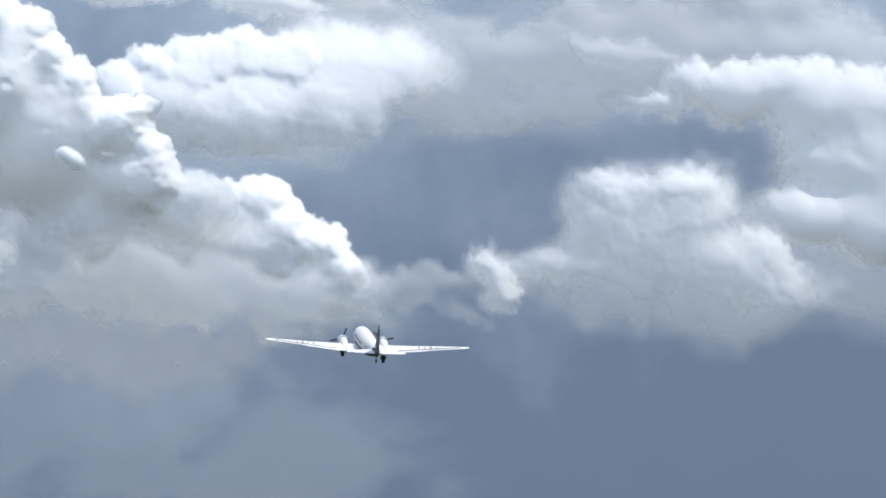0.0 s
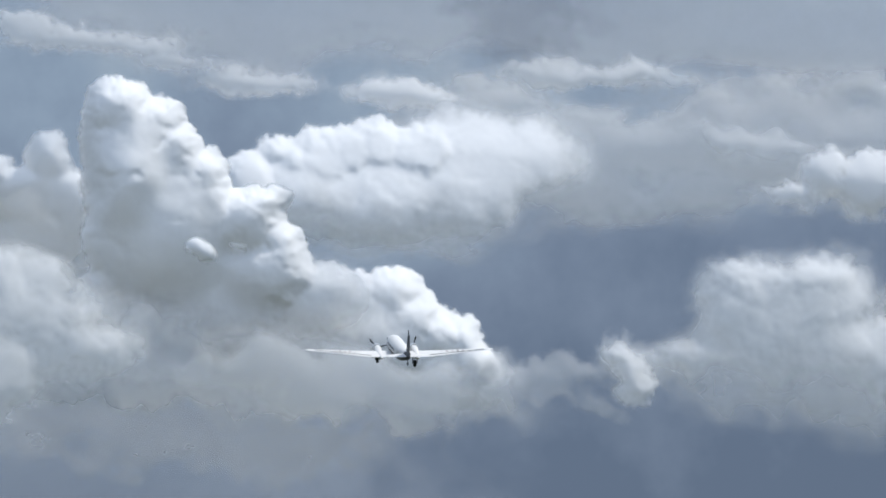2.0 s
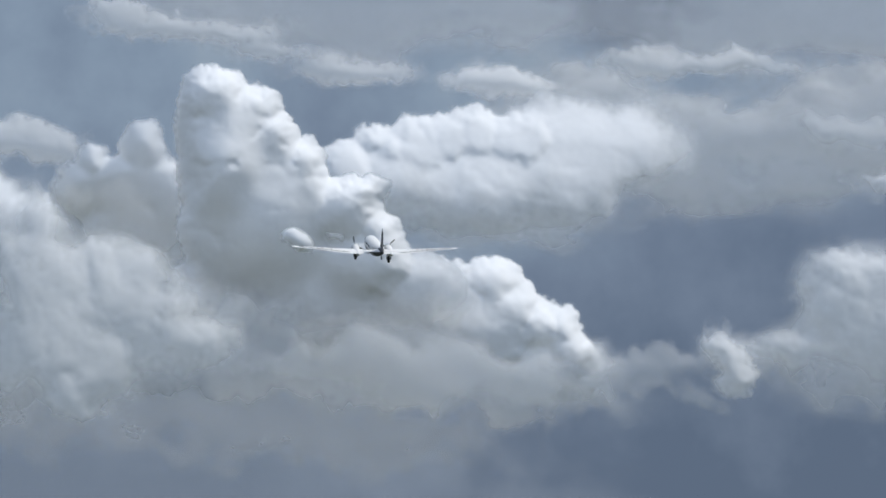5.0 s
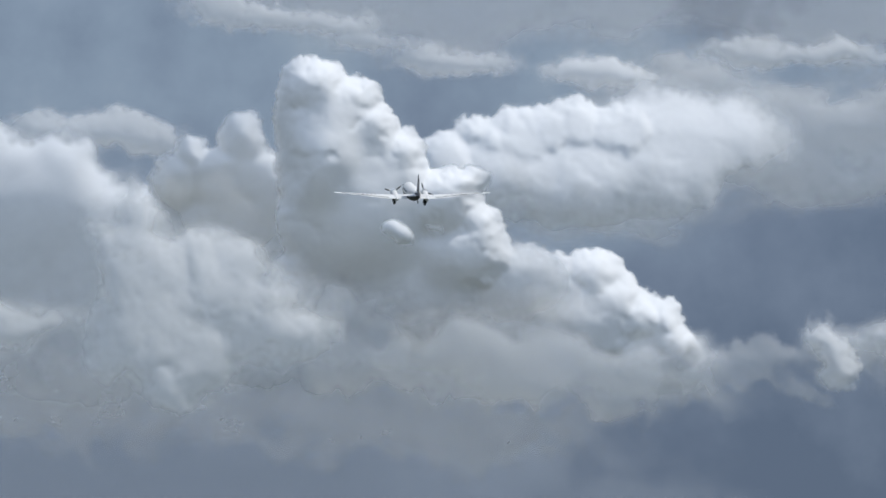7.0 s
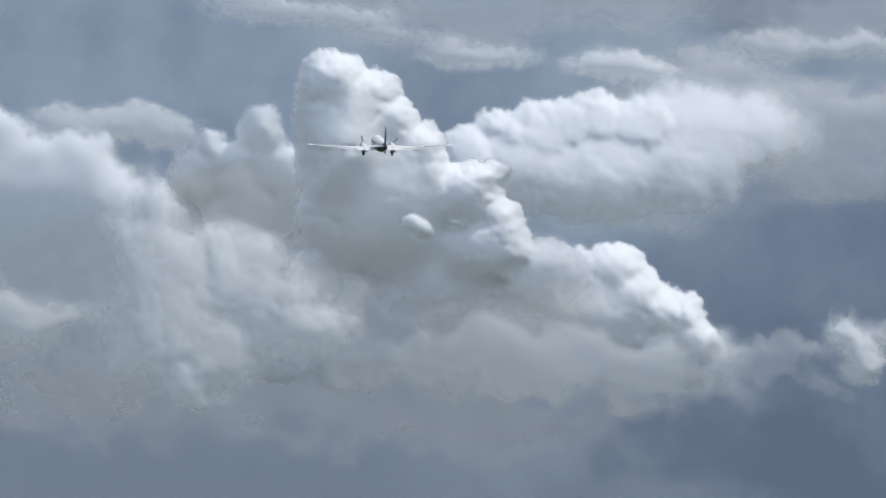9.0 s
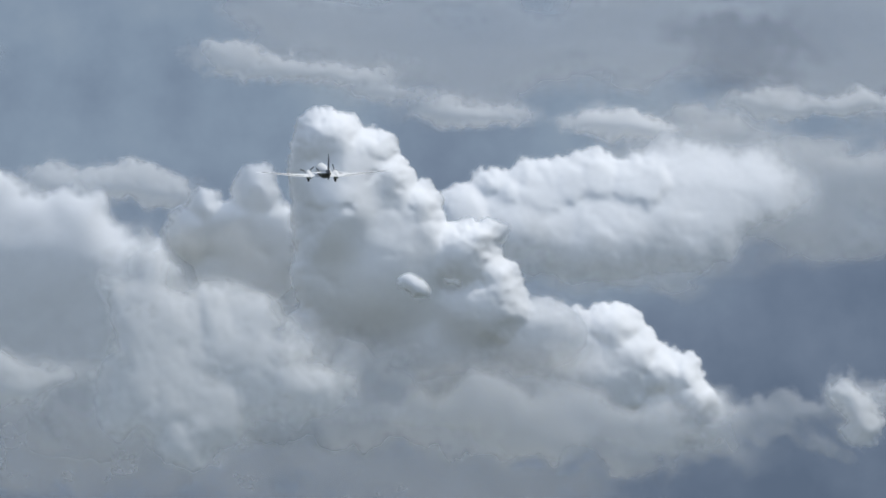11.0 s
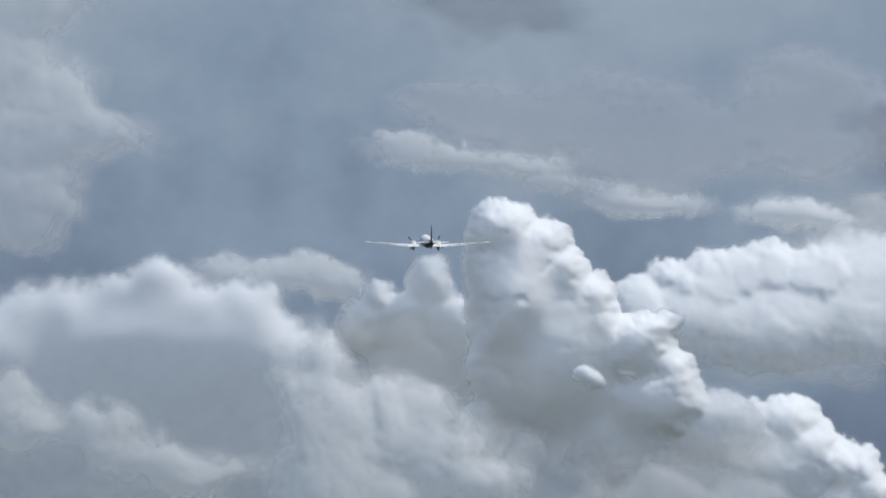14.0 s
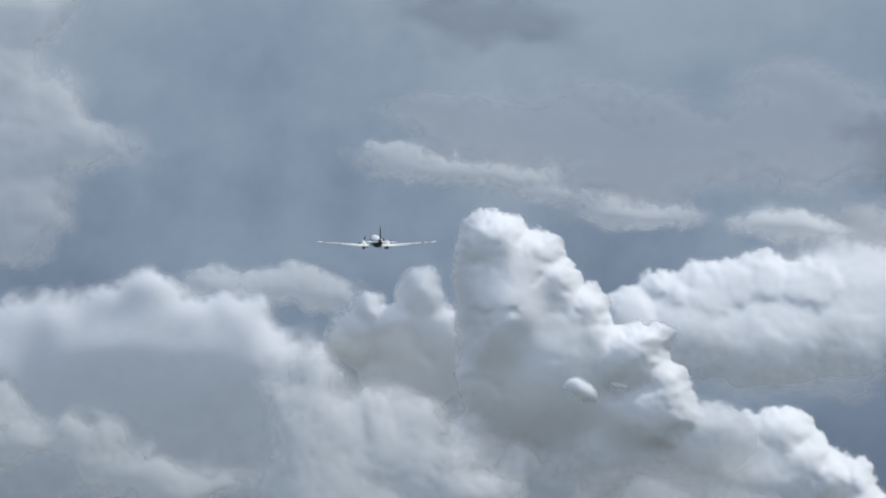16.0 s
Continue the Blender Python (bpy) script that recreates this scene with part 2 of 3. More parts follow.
def make_clouds():
    # the tall heap in the middle, with its turret, shoulder and tufts
    tower = cloud("towering white cumulus with bright billowing rim and grey flank", "cumulus_cloud", CLOUD, 3900,
                  [(-148, -246, 52, 54, 46), (-128, -256, 40, 42, 44), (-170, -215, 36, 60, 36, 1.0, 13), (-74, -222, 42, 48, 28), (-46, -176, 46, 50, 34),
                   (12, -130, 42, 45, 34), (-124, -190, 74, 80, 62, 0.7), (-52, -132, 72, 84, 50, 0.6), (-124, -110, 84, 130, 104, 0.35, 22), (-66, -20, 140, 140, 88, 0.3), (-30, 100, 190, 120, 34, 0.4),
                   (0, -70, 62, 70, 50), (110, -82, 44, 24, 26), (86, -40, 68, 60, 44), (152, 0, 40, 42, 32), (120, 45, 80, 60, 46),
                   (185, 105, 120, 76, 30, 0.6, 60)],
                  step=2.2, soft=8, fade=(60, 230), seed=3, warp=5, relief=0.8, smooth=2.2)
    cloud("", "turret", CLOUD, 3990,
          [(-352, -130, 30, 34, 13), (-268, -154, 40, 48, 16), (-300, -88, 86, 58, 22), (-222, -60, 50, 70, 18), (-385, -78, 42, 50, 14),
           (-290, 5, 110, 80, 24, 0.5)],
          step=2.6, soft=14, fade=(0, 130), seed=4, lean=-0.3, warp=6, billow=0.7, relief=0.5, smooth=4, opacity=0.93, parent=tower)
    cloud("", "shoulder", CLOUD, 3960,
          [(232, 78, 48, 42, 40), (292, 84, 46, 34, 36), (352, 90, 46, 49, 46), (392, 132, 46, 45, 42), (432, 162, 46, 41, 38),
           (478, 164, 27, 37, 30), (490, 207, 38, 45, 32), (518, 246, 54, 42, 24, 0.8, 40), (200, 130, 90, 70, 50, 0.7), (300, 165, 140, 90, 60, 0.7),
           (430, 225, 120, 76, 42, 0.7, 30), (240, 215, 160, 80, 44, 0.5), (120, 180, 120, 80, 40, 0.4)],
          step=2.4, soft=9, fade=(150, 300), seed=16, lean=0.35, relief=0.75, smooth=2.4, warp=7, ragged=0.2, billow=0.9, opacity=0.97, parent=tower)
    cloud("", "skirt", CLOUD_GREY, 3850,
          [(-60, 190, 190, 90, 24), (150, 230, 200, 80, 24), (330, 275, 190, 60, 20), (500, 290, 110, 44, 14), (-230, 210, 170, 90, 24)],
          step=4, soft=60, seed=7, warp=30, billow=0.5, ragged=0.5, opacity=0.5, sheets=SOFT, smooth=8, crinkle=6, parent=tower)
    cloud("", "haze", CLOUD_THIN, 3800,
          [(-20, 200, 70, 46, 16), (90, 215, 90, 50, 16), (240, 230, 120, 60, 18), (420, 250, 130, 50, 16), (-170, 170, 90, 44, 14)],
          step=4, soft=46, seed=10, lean=0.5, warp=30, billow=0.6, ragged=0.7, opacity=0.34, sheets=SOFT, smooth=6, crinkle=6, parent=tower)
    cloud("sunlit round tuft", "tuft", CLOUD, 3760, [(-3, -5, 18, 15, 11), (11, 4, 14, 12, 8), (19, 13, 9, 8, 5)],
          step=1.5, soft=11, seed=5, warp=2, rounding=7, billow=0.35, lean=0.4, opacity=0.95, sheets=((1.0, 1.0),), parent=tower)
    cloud("tiny pale tuft", "tuft", CLOUD, 3760, [(70, -6, 11, 7, 8, 0.4), (80, -3, 9, 6, 7, 0.4)],
          step=1.5, soft=10, seed=15, warp=3, rounding=6, billow=0.4, opacity=0.6, sheets=((1.0, 1.0),), parent=tower)
    # the wide dome beside it
    dome = cloud("broad soft grey-white cloud dome with bright rim", "cumulus_cloud", CLOUD, 4070,
                 [(-760, -20, 205, 176, 50, 0.5), (-610, -16, 160, 148, 46, 0.5), (-486, 10, 92, 112, 38, 0.8), (-950, 10, 200, 176, 46, 0.5),
                  (-1120, 20, 180, 180, 60, 0.5), (-760, 160, 360, 240, 40, 0.5), (-500, 170, 200, 190, 34, 0.5), (-1000, 160, 300, 230, 40, 0.5)],
                 step=3.4, soft=40, fade=(60, 370), seed=8, billow=0.4, lean=0.2, relief=0.4, warp=18, ragged=0.25, smooth=8, rounding=40)
    cloud("sunlit ragged bank", "bank", CLOUD_THIN, 3700,
          [(-450, 40, 74, 120, 24), (-430, 130, 96, 110, 28), (-326, 76, 76, 80, 26), (-270, 122, 110, 74, 26), (-200, 165, 110, 60, 22),
           (-390, 200, 120, 84, 24), (-410, 262, 60, 56, 16)],
          step=3, soft=70, seed=12, relief=0.5, lean=0.7, billow=1.0, ragged=0.42, warp=22, opacity=0.9, sheets=SOFT, crinkle=6, parent=dome)
    cloud("sunlit ragged bank", "bank", CLOUD_THIN, 3700,
          [(-835, 108, 60, 32, 18), (-960, 90, 80, 46, 20), (-1010, 40, 60, 60, 18), (-740, 140, 90, 36, 16), (-640, 160, 100, 44, 16)],
          step=3.4, soft=44, seed=13, relief=0.5, lean=0.6, billow=0.9, ragged=0.55, warp=24, opacity=0.55, sheets=SOFT, crinkle=6, parent=dome)
    cloud("", "skirt", CLOUD_GREY, 4000,
          [(-600, 285, 210, 90, 24), (-330, 295, 190, 90, 24), (-860, 275, 200, 90, 24), (-60, 320, 190, 80, 20), (170, 345, 180, 70, 18)],
          step=4.5, soft=64, seed=14, lean=-0.25, relief=0.7, billow=0.9, ragged=0.6, warp=34, opacity=0.36, sheets=SOFT, smooth=6, crinkle=8, parent=dome)
    cloud("faint pale puff", "puff", CLOUD_THIN, 4250, [(-502, -174, 52, 36, 16), (-446, -160, 56, 26, 12), (-545, -158, 44, 32, 14), (-610, -170, 60, 30, 12)],
          step=3, soft=26, seed=63, lean=0.5, relief=0.4, ragged=0.4, opacity=0.6, warp=14, sheets=SOFT, parent=dome)
    # the bright bank behind the tower and the pale band that goes on from it
    bank = cloud("long bright cloud bank with soft base", "cumulus_cloud", CLOUD, 4250,
                 [(146, -174, 34, 28, 9), (180, -162, 40, 34, 10), (226, -169, 52, 46, 12), (276, -174, 44, 36, 11), (322, -188, 48, 44, 12),
                  (398, -180, 70, 46, 13), (480, -178, 110, 62, 16, 0.7, 50), (200, -100, 120, 84, 34, 0.7, 30), (330, -96, 130, 108, 38, 0.7, 44),
                  (450, -120, 136, 112, 32, 0.7, 64), (90, -105, 54, 64, 24), (560, -170, 120, 80, 18, 0.6, 70)],
                 step=2.6, soft=12, fade=(-110, 40), seed=21, lean=0.9, billow=0.9, relief=0.38, smooth=3, warp=9, ragged=0.3, opacity=0.95)
    cloud("", "band", CLOUD_THIN, 4500,
          [(540, -240, 180, 90, 30), (700, -160, 230, 90, 30), (900, -185, 250, 110, 34), (1150, -200, 270, 110, 34), (1350, -210, 240, 100, 30),
           (360, -60, 190, 70, 20)],
          step=4.5, soft=90, seed=23, lean=0.4, relief=0.5, billow=0.8, ragged=0.55, smooth=8, warp=34, opacity=0.66, sheets=SOFT, stretch=1.6, crinkle=8, parent=bank)
    cloud("bright patch", "puff", CLOUD_THIN, 4460, [(950, -215, 80, 34, 18), (1040, -205, 70, 30, 14), (640, -150, 60, 34, 12)],
          step=4, soft=46, seed=24, lean=0.9, relief=0.4, billow=0.8, ragged=0.4, warp=24, opacity=0.6, sheets=SOFT, stretch=1.5, parent=bank)
    # heaps further round
    heap = cloud("white heaped cumulus with ragged thin edges", "cumulus_cloud", CLOUD_THIN, 4100,
                 [(1056, 58, 92, 48, 36), (1120, 70, 60, 44, 34), (970, 100, 80, 70, 30), (1080, 150, 160, 110, 44, 0.8), (1000, 210, 170, 80, 36, 0.7),
                  (1200, 220, 160, 100, 40, 0.7), (1300, 262, 100, 56, 26, 0.7), (890, 195, 80, 44, 20)],
                 step=2.8, soft=60, fade=(150, 340), seed=32, lean=0.45, relief=0.6, smooth=4, ragged=0.5, opacity=0.84, warp=20, crinkle=6)
    cloud("", "haze", CLOUD_THIN, 4520,
          [(1000, 230, 170, 90, 30), (1180, 230, 220, 110, 36), (1400, 160, 220, 150, 40)],
          step=5, soft=80, seed=35, lean=0.4, warp=34, billow=0.6, ragged=0.6, opacity=0.4, sheets=SOFT, smooth=8, crinkle=8, parent=heap)
    cloud("torn bright wisp", "wisp", CLOUD_THIN, 4080, [(759, 186, 22, 22, 9), (776, 214, 22, 33, 9), (788, 240, 15, 18, 7)],
          step=2, soft=30, seed=33, lean=0.8, relief=0.5, ragged=0.6, opacity=0.66, billow=1.3, warp=18, crinkle=5, parent=heap)
    cloud("thin trailing shreds", "wisp", CLOUD_THIN, 4080, [(600, 250, 80, 34, 14), (680, 225, 70, 26, 10), (830, 205, 60, 26, 12), (720, 290, 30, 14, 6)],
          step=3, soft=30, seed=34, lean=0.6, relief=0.4, ragged=0.8, opacity=0.28, warp=26, sheets=SOFT, crinkle=8, parent=heap)
    cloud("large bright hazy cumulus", "cumulus_cloud", CLOUD_THIN, 4300,
          [(1146, -142, 46, 40, 24), (1070, -92, 40, 20, 12), (1230, -132, 80, 54, 34), (1330, -112, 80, 70, 38), (1430, -84, 90, 80, 40),
           (1540, -90, 80, 84, 40), (1400, -6, 100, 60, 30), (1520, 20, 120, 90, 40), (1350, 92, 100, 50, 26, 0.8), (1480, 100, 130, 80, 36)],
          step=3, soft=34, seed=41, lean=0.7, relief=0.5, smooth=5, ragged=0.42, opacity=0.92, warp=16, crinkle=6)
    # high thin sheets
    veil = cloud("long thin grey cloud veil with bright lower lip", "cloud_veil", CLOUD_GREY, 4450,
                 [(-250, -430, 110, 60, 20), (-80, -430, 190, 90, 24), (130, -420, 220, 110, 28), (400, -430, 260, 130, 30),
                  (750, -430, 300, 130, 30), (1100, -400, 320, 120, 30)], step=5, soft=80, seed=51, lean=0.2, relief=0.4, billow=0.5, ragged=0.4,
                 opacity=0.6, smooth=8, warp=30, sheets=SOFT, stretch=2.6, crinkle=8)
    cloud("bright lower lip", "lip", CLOUD_THIN, 4345,
          [(-320, -400, 50, 30, 8), (-230, -384, 90, 20, 8), (-110, -368, 100, 18, 8), (-20, -336, 80, 20, 10), (60, -310, 80, 20, 12), (130, -296, 70, 20, 14)],
          step=3, soft=26, seed=55, lean=0.7, relief=0.3, ragged=0.5, opacity=0.6, warp=14, sheets=SOFT, stretch=1.8, crinkle=6, billow=0.7, parent=veil)
    cloud("small bright flat puff", "puff", CLOUD_THIN, 4365, [(330, -283, 48, 19, 12), (380, -287, 44, 24, 15), (416, -276, 48, 20, 12)],
          step=3, soft=24, seed=57, lean=1.0, relief=0.3, ragged=0.3, opacity=0.95, warp=12, sheets=SOFT, billow=0.7, parent=veil)
    cloud("small bright flat puff", "puff", CLOUD_THIN, 4365, [(620, -330, 60, 24, 12), (700, -318, 80, 20, 12), (800, -310, 70, 20, 12)],
          step=3.4, soft=30, seed=58, lean=0.8, relief=0.3, ragged=0.55, opacity=0.75, warp=18, sheets=SOFT, billow=0.8, parent=veil)
    cloud("pale soft cloud with frayed edge", "cumulus_cloud", CLOUD_THIN, 4400,
          [(-1010, -420, 140, 136, 30), (-890, -440, 76, 90, 24), (-805, -412, 62, 36, 18), (-1000, -300, 150, 70, 24), (-960, -655, 120, 60, 24),
           (-1060, -560, 130, 90, 26)],
          step=3.6, soft=44, seed=61, lean=0.5, relief=0.4, billow=0.9, ragged=0.42, opacity=0.62, warp=22, sheets=SOFT, crinkle=6)
    # the two scraps get their darkness from a shaded tint
    cloud("small dark grey scrap of high cloud", "cloud_scrap", CLOUD_SHADED, 4330,
          [(-180, -640, 140, 40, 14), (-90, -620, 90, 34, 12), (-230, -680, 110, 40, 12)],
          step=5, soft=50, seed=81, ragged=0.5, opacity=0.3, warp=24, sheets=SOFT, stretch=2.0, billow=0.5, smooth=8)
    cloud("small dark grey scrap of high cloud", "cloud_scrap", CLOUD_SHADED, 4310,
          [(540, -420, 80, 74, 14), (590, -380, 70, 50, 12), (640, -430, 70, 44, 10)],
          step=5, soft=60, seed=83, ragged=0.5, opacity=0.3, warp=24, sheets=SOFT, billow=0.5, smooth=8)
    cloud("broad grey layer of low cloud", "cloud_layer", CLOUD_GREY, 4570,
          [(-700, 420, 520, 340, 40), (-220, 430, 440, 310, 40), (100, 380, 330, 210, 36), (-1000, 380, 320, 320, 40), (300, 560, 400, 160, 30)],
          step=6, soft=120, seed=71, relief=0.5, lean=-0.35, billow=0.8, ragged=0.7, opacity=0.2, smooth=10, warp=44, sheets=SOFT, stretch=1.6, crinkle=10)


make_clouds()


# ------------------------------------------------------------------ the aeroplane
def part(name, bm, material, parent, label="", smooth=True, where=None):
    me = bpy.data.meshes.new(name)
    bmesh.ops.recalc_face_normals(bm, faces=bm.faces)
    bm.to_mesh(me)
    bm.free()
    if smooth:
        me.polygons.foreach_set("use_smooth", [True] * len(me.polygons))
        me.set_sharp_from_angle(angle=radians(38))
    me.materials.append(material)
    ob = new(name, me)
    ob.parent = parent
    if where is not None:
        ob.matrix_basis = where
    return tagged(ob, label)


def loft(rings, close=True):
    """A skin through rings of points; both ends capped."""
    bm = bmesh.new()
    rows = [[bm.verts.new(p) for p in ring] for ring in rings]
    k = len(rows[0])
    for a, b in zip(rows, rows[1:]):
        for i in range(k if close else k - 1):
            j = (i + 1) % k
            bm.faces.new((a[i], a[j], b[j], b[i]))
    if close:
        bm.faces.new(rows[0])
        bm.faces.new(rows[-1][::-1])
    return bm


def ring(y, x, z, rx, rz, k=24):
    return [(x + rx * math.cos(2 * math.pi * i / k), y, z + rz * math.sin(2 * math.pi * i / k)) for i in range(k)]


def aerofoil(lead, chord, thick, k=9):
    """(y, z) round a wing section from the trailing edge over the top to the nose and back below."""
    top, low = [], []
    for i in range(k):
        s = 0.5 * (1 + math.cos(math.pi * i / (k - 1)))
        t = 5 * thick * (0.2969 * math.sqrt(s) - 0.126 * s - 0.3516 * s ** 2 + 0.2843 * s ** 3 - 0.1015 * s ** 4)
        camber = 0.02 * 4 * s * (1 - s)
        top.append((lead - s * chord, chord * (camber + t)))
        low.append((lead - s * chord, chord * (camber - t * 0.8)))
    return top + low[-2:0:-1]


def wing_skin(stations):
    """Stations: x, z, lead y, chord, thickness share."""
    return loft([[(x, y, z + dz) for y, dz in aerofoil(lead, chord, th)] for x, z, lead, chord, th in stations])


def box(bm, size, m):
    bmesh.ops.create_cube(bm, size=1, matrix=m @ Matrix.Diagonal((*size, 1)))


def rod(bm, a, b, r, k=10):
    a, b = Vector(a), Vector(b)
    turn = (b - a).to_track_quat("Z", "Y").to_matrix().to_4x4()
    bmesh.ops.create_cone(bm, cap_ends=True, segments=k, radius1=r, radius2=r, depth=(b - a).length,
                          matrix=Matrix.Translation((a + b) / 2) @ turn)


def wheel(name, r, wide, parent, where):
    prof = [(-0.5, 0.62), (-0.5, 0.86), (-0.34, 0.97), (0, 1.0), (0.34, 0.97), (0.5, 0.86), (0.5, 0.62)]
    tyre = part(name, loft([[(p * wide, r * q * math.cos(a), r * q * math.sin(a))
                             for a in [2 * math.pi * i / 24 for i in range(24)]] for p, q in prof]),
                RUBBER, parent, "worn black rubber tyre", where=where)
    return tyre


MOVING = []


def propeller(parent, x, phase):
    bm = bmesh.new()
    bmesh.ops.create_uvsphere(bm, u_segments=14, v_segments=8, radius=0.24, matrix=Matrix.Diagonal((1, 1.5, 1, 1)))
    hub = part("propeller", bm, STEEL, parent, "three-bladed propeller spinning on its engine", where=pose(x, 4.05, -0.48))
    for i in range(3):
        m = pose(0, 0, 0, 0, 120 * i, 0)
        stations = [(0.15, 0.10, 0.09, 60), (0.45, 0.22, 0.06, 48), (0.9, 0.30, 0.045, 36), (1.35, 0.28, 0.035, 28),
                    (1.62, 0.22, 0.03, 24)]
        rings = []
        for z, c, t, tw in stations:
            ca, sa = math.cos(radians(tw)), math.sin(radians(tw))
            rings.append([(0.5 * (c * math.cos(b) * ca - t * math.sin(b) * sa),
                           0.5 * (c * math.cos(b) * sa + t * math.sin(b) * ca), z)
                          for b in [2 * math.pi * k / 10 for k in range(10)]])
        part("blade", loft(rings), BLADE, hub, where=m)
        tip = [[(0.11 * s * math.cos(b), 0.05 * s * math.cos(b) + 0.015 * math.sin(b), z)
                for b in [2 * math.pi * k / 10 for k in range(10)]] for z, s in ((1.62, 1.0), (1.70, 0.85), (1.76, 0.4))]
        part("blade_tip", loft(tip), TIP, hub, "worn dark blade tip", where=m)
    MOVING.append(("prop", hub, x, phase))


def landing_gear(parent, side):
    x = 2.85 * side
    bm = bmesh.new()
    for dx in (-0.34, 0.34):
        rod(bm, (dx, 0, 0), (dx, 0.1, -1.55), 0.075)
        rod(bm, (dx, -0.05, -0.75), (dx * 0.9, -0.75, 0.05), 0.04)
    rod(bm, (-0.36, 0.1, -1.55), (0.36, 0.1, -1.55), 0.07)
    rod(bm, (-0.34, 0.05, -0.8), (0.34, 0.05, -0.8), 0.045)
    leg = part("landing_gear", bm, STEEL, parent, "retracting main undercarriage leg", where=pose(x, 1.35, -1.05))
    wheel("tyre", 0.58, 0.38, leg, pose(0, 0.1, -1.55))
    rim = bmesh.new()
    rod(rim, (-0.16, 0.1, -1.55), (0.16, 0.1, -1.55), 0.33, 18)
    part("rim", rim, METAL, leg)
    MOVING.append(("gear", leg, x, side))


def airliner():
    plane = new("airliner")
    tagged(plane, "white twin-engined propeller airliner with dark fin climbing away", "aeroplane")
    # y forward, x to starboard, z up; the wing root is the origin
    body = [(7.05, 0.10, 0.10, -0.30), (6.85, 0.42, 0.42, -0.28), (6.4, 0.74, 0.74, -0.22), (5.7, 0.98, 1.02, -0.10),
            (4.9, 1.14, 1.26, 0.04), (4.0, 1.22, 1.34, 0.08), (2.5, 1.25, 1.34, 0.08), (0, 1.25, 1.34, 0.08),
            (-3.0, 1.24, 1.33, 0.09), (-5.0, 1.14, 1.22, 0.17), (-7.0, 0.94, 1.02, 0.31), (-9.0, 0.68, 0.78, 0.45),
            (-10.8, 0.40, 0.54, 0.58), (-12.0, 0.16, 0.30, 0.66), (-12.45, 0.05, 0.10, 0.68)]
    fuselage = part("fuselage", loft([ring(y, 0, z, rx, rz) for y, rx, rz, z in body]), PAINT, plane,
                    "white painted tubular fuselage")
    for side in (-1, 1):
        for i in range(7):
            bm = bmesh.new()
            box(bm, (0.04, 0.44, 0.34), pose(1.232 * side, 2.6 - 1.0 * i, 0.42, 0, 0, 0))
            bmesh.ops.bevel(bm, geom=bm.edges[:], offset=0.015, segments=1, affect="EDGES")
            part("window", bm, GLASS, fuselage, "dark rectangular cabin window")
        bm = bmesh.new()
        box(bm, (0.05, 0.62, 0.36), pose(1.00 * side, 5.02, 0.72, 0, -28 * side, 8 * side))
        part("cockpit_window", bm, GLASS, fuselage, "dark cockpit side window")
    bm = bmesh.new()
    box(bm, (0.05, 1.1, 1.55), pose(-1.03, -6.0, 0.12, 0, 0, -5))
    bmesh.ops.bevel(bm, geom=bm.edges[:], offset=0.02, segments=1, affect="EDGES")
    part("cabin_door", bm, PANEL, fuselage, "closed passenger door")
    # wings
    part("wing_centre", wing_skin([(-4.4, -0.98, 2.25, 4.35, 0.15), (0, -0.98, 2.3, 4.45, 0.155),
                                   (4.4, -0.98, 2.25, 4.35, 0.15)]), PAINT, plane, "flat wing centre section")
    for side in (-1, 1):
        lift = math.tan(radians(6.2))
        st = [(4.4, 2.25, 4.35, 0.15), (7.5, 1.25, 3.35, 0.13), (10.5, 0.28, 2.38, 0.115), (12.9, -0.50, 1.62, 0.10),
              (13.8, -0.88, 1.18, 0.095), (14.3, -1.18, 0.78, 0.09), (14.48, -1.42, 0.36, 0.08)]
        wing = part("outer_wing", wing_skin([(x * side, -0.98 + (x - 4.4) * lift, le, c, th) for x, le, c, th in st]),
                    PAINT, plane, "tapered white outer wing with upward tilt")
        ail = [(8.6, 0.0), (13.3, 0.0)]
        bm = wing_skin([(x * side, -0.955 + (x - 4.4) * lift, -1.52, 0.62 if x < 10 else 0.50, 0.16) for x, _ in ail])
        part("aileron", bm, PANEL, wing, "grey fabric aileron")
        # raised dark strip: the shadow line near the trailing edge, put in as colour
        bm = bmesh.new()
        box(bm, (8.8, 0.12, 0.09), pose(8.75 * side, -1.5, -0.98 + 4.35 * lift + 0.125, 0, (-6.2 + 0.35) * side, 0))
        part("hinge_shade", bm, DARK, wing, "dark strip for the shadow line along the aileron hinge")
        # large lettering, worn to bars
        for i, x in enumerate((5.9, 6.7, 7.5, 8.3, 9.1, 9.9)):
            bm = bmesh.new()
            c = 2.25 - (x - 4.4) * 0.325
            box(bm, (0.10 if i % 2 else 0.24, 1.0, 0.02),
                pose(x * side, c - 1.75, -0.98 + (x - 4.4) * lift + 0.30 - 0.012 * (x - 6), 5, -6.2 * side, 0))
            part("letter_bar", bm, MARK, wing, "faded red lettering bar")
    # engines
    for side in (-1, 1):
        x = 2.85 * side
        nac = [(3.0, 0.58, 0.56, -0.50), (2.2, 0.60, 0.60, -0.62), (1.0, 0.56, 0.58, -0.88), (-0.6, 0.50, 0.48, -1.05),
               (-2.0, 0.30, 0.28, -1.10), (-2.9, 0.06, 0.08, -1.08)]
        nacelle = part("nacelle", loft([ring(y, x, z, rx, rz, 20) for y, rx, rz, z in nac]), PAINT, plane,
                       "rounded engine nacelle under the wing")
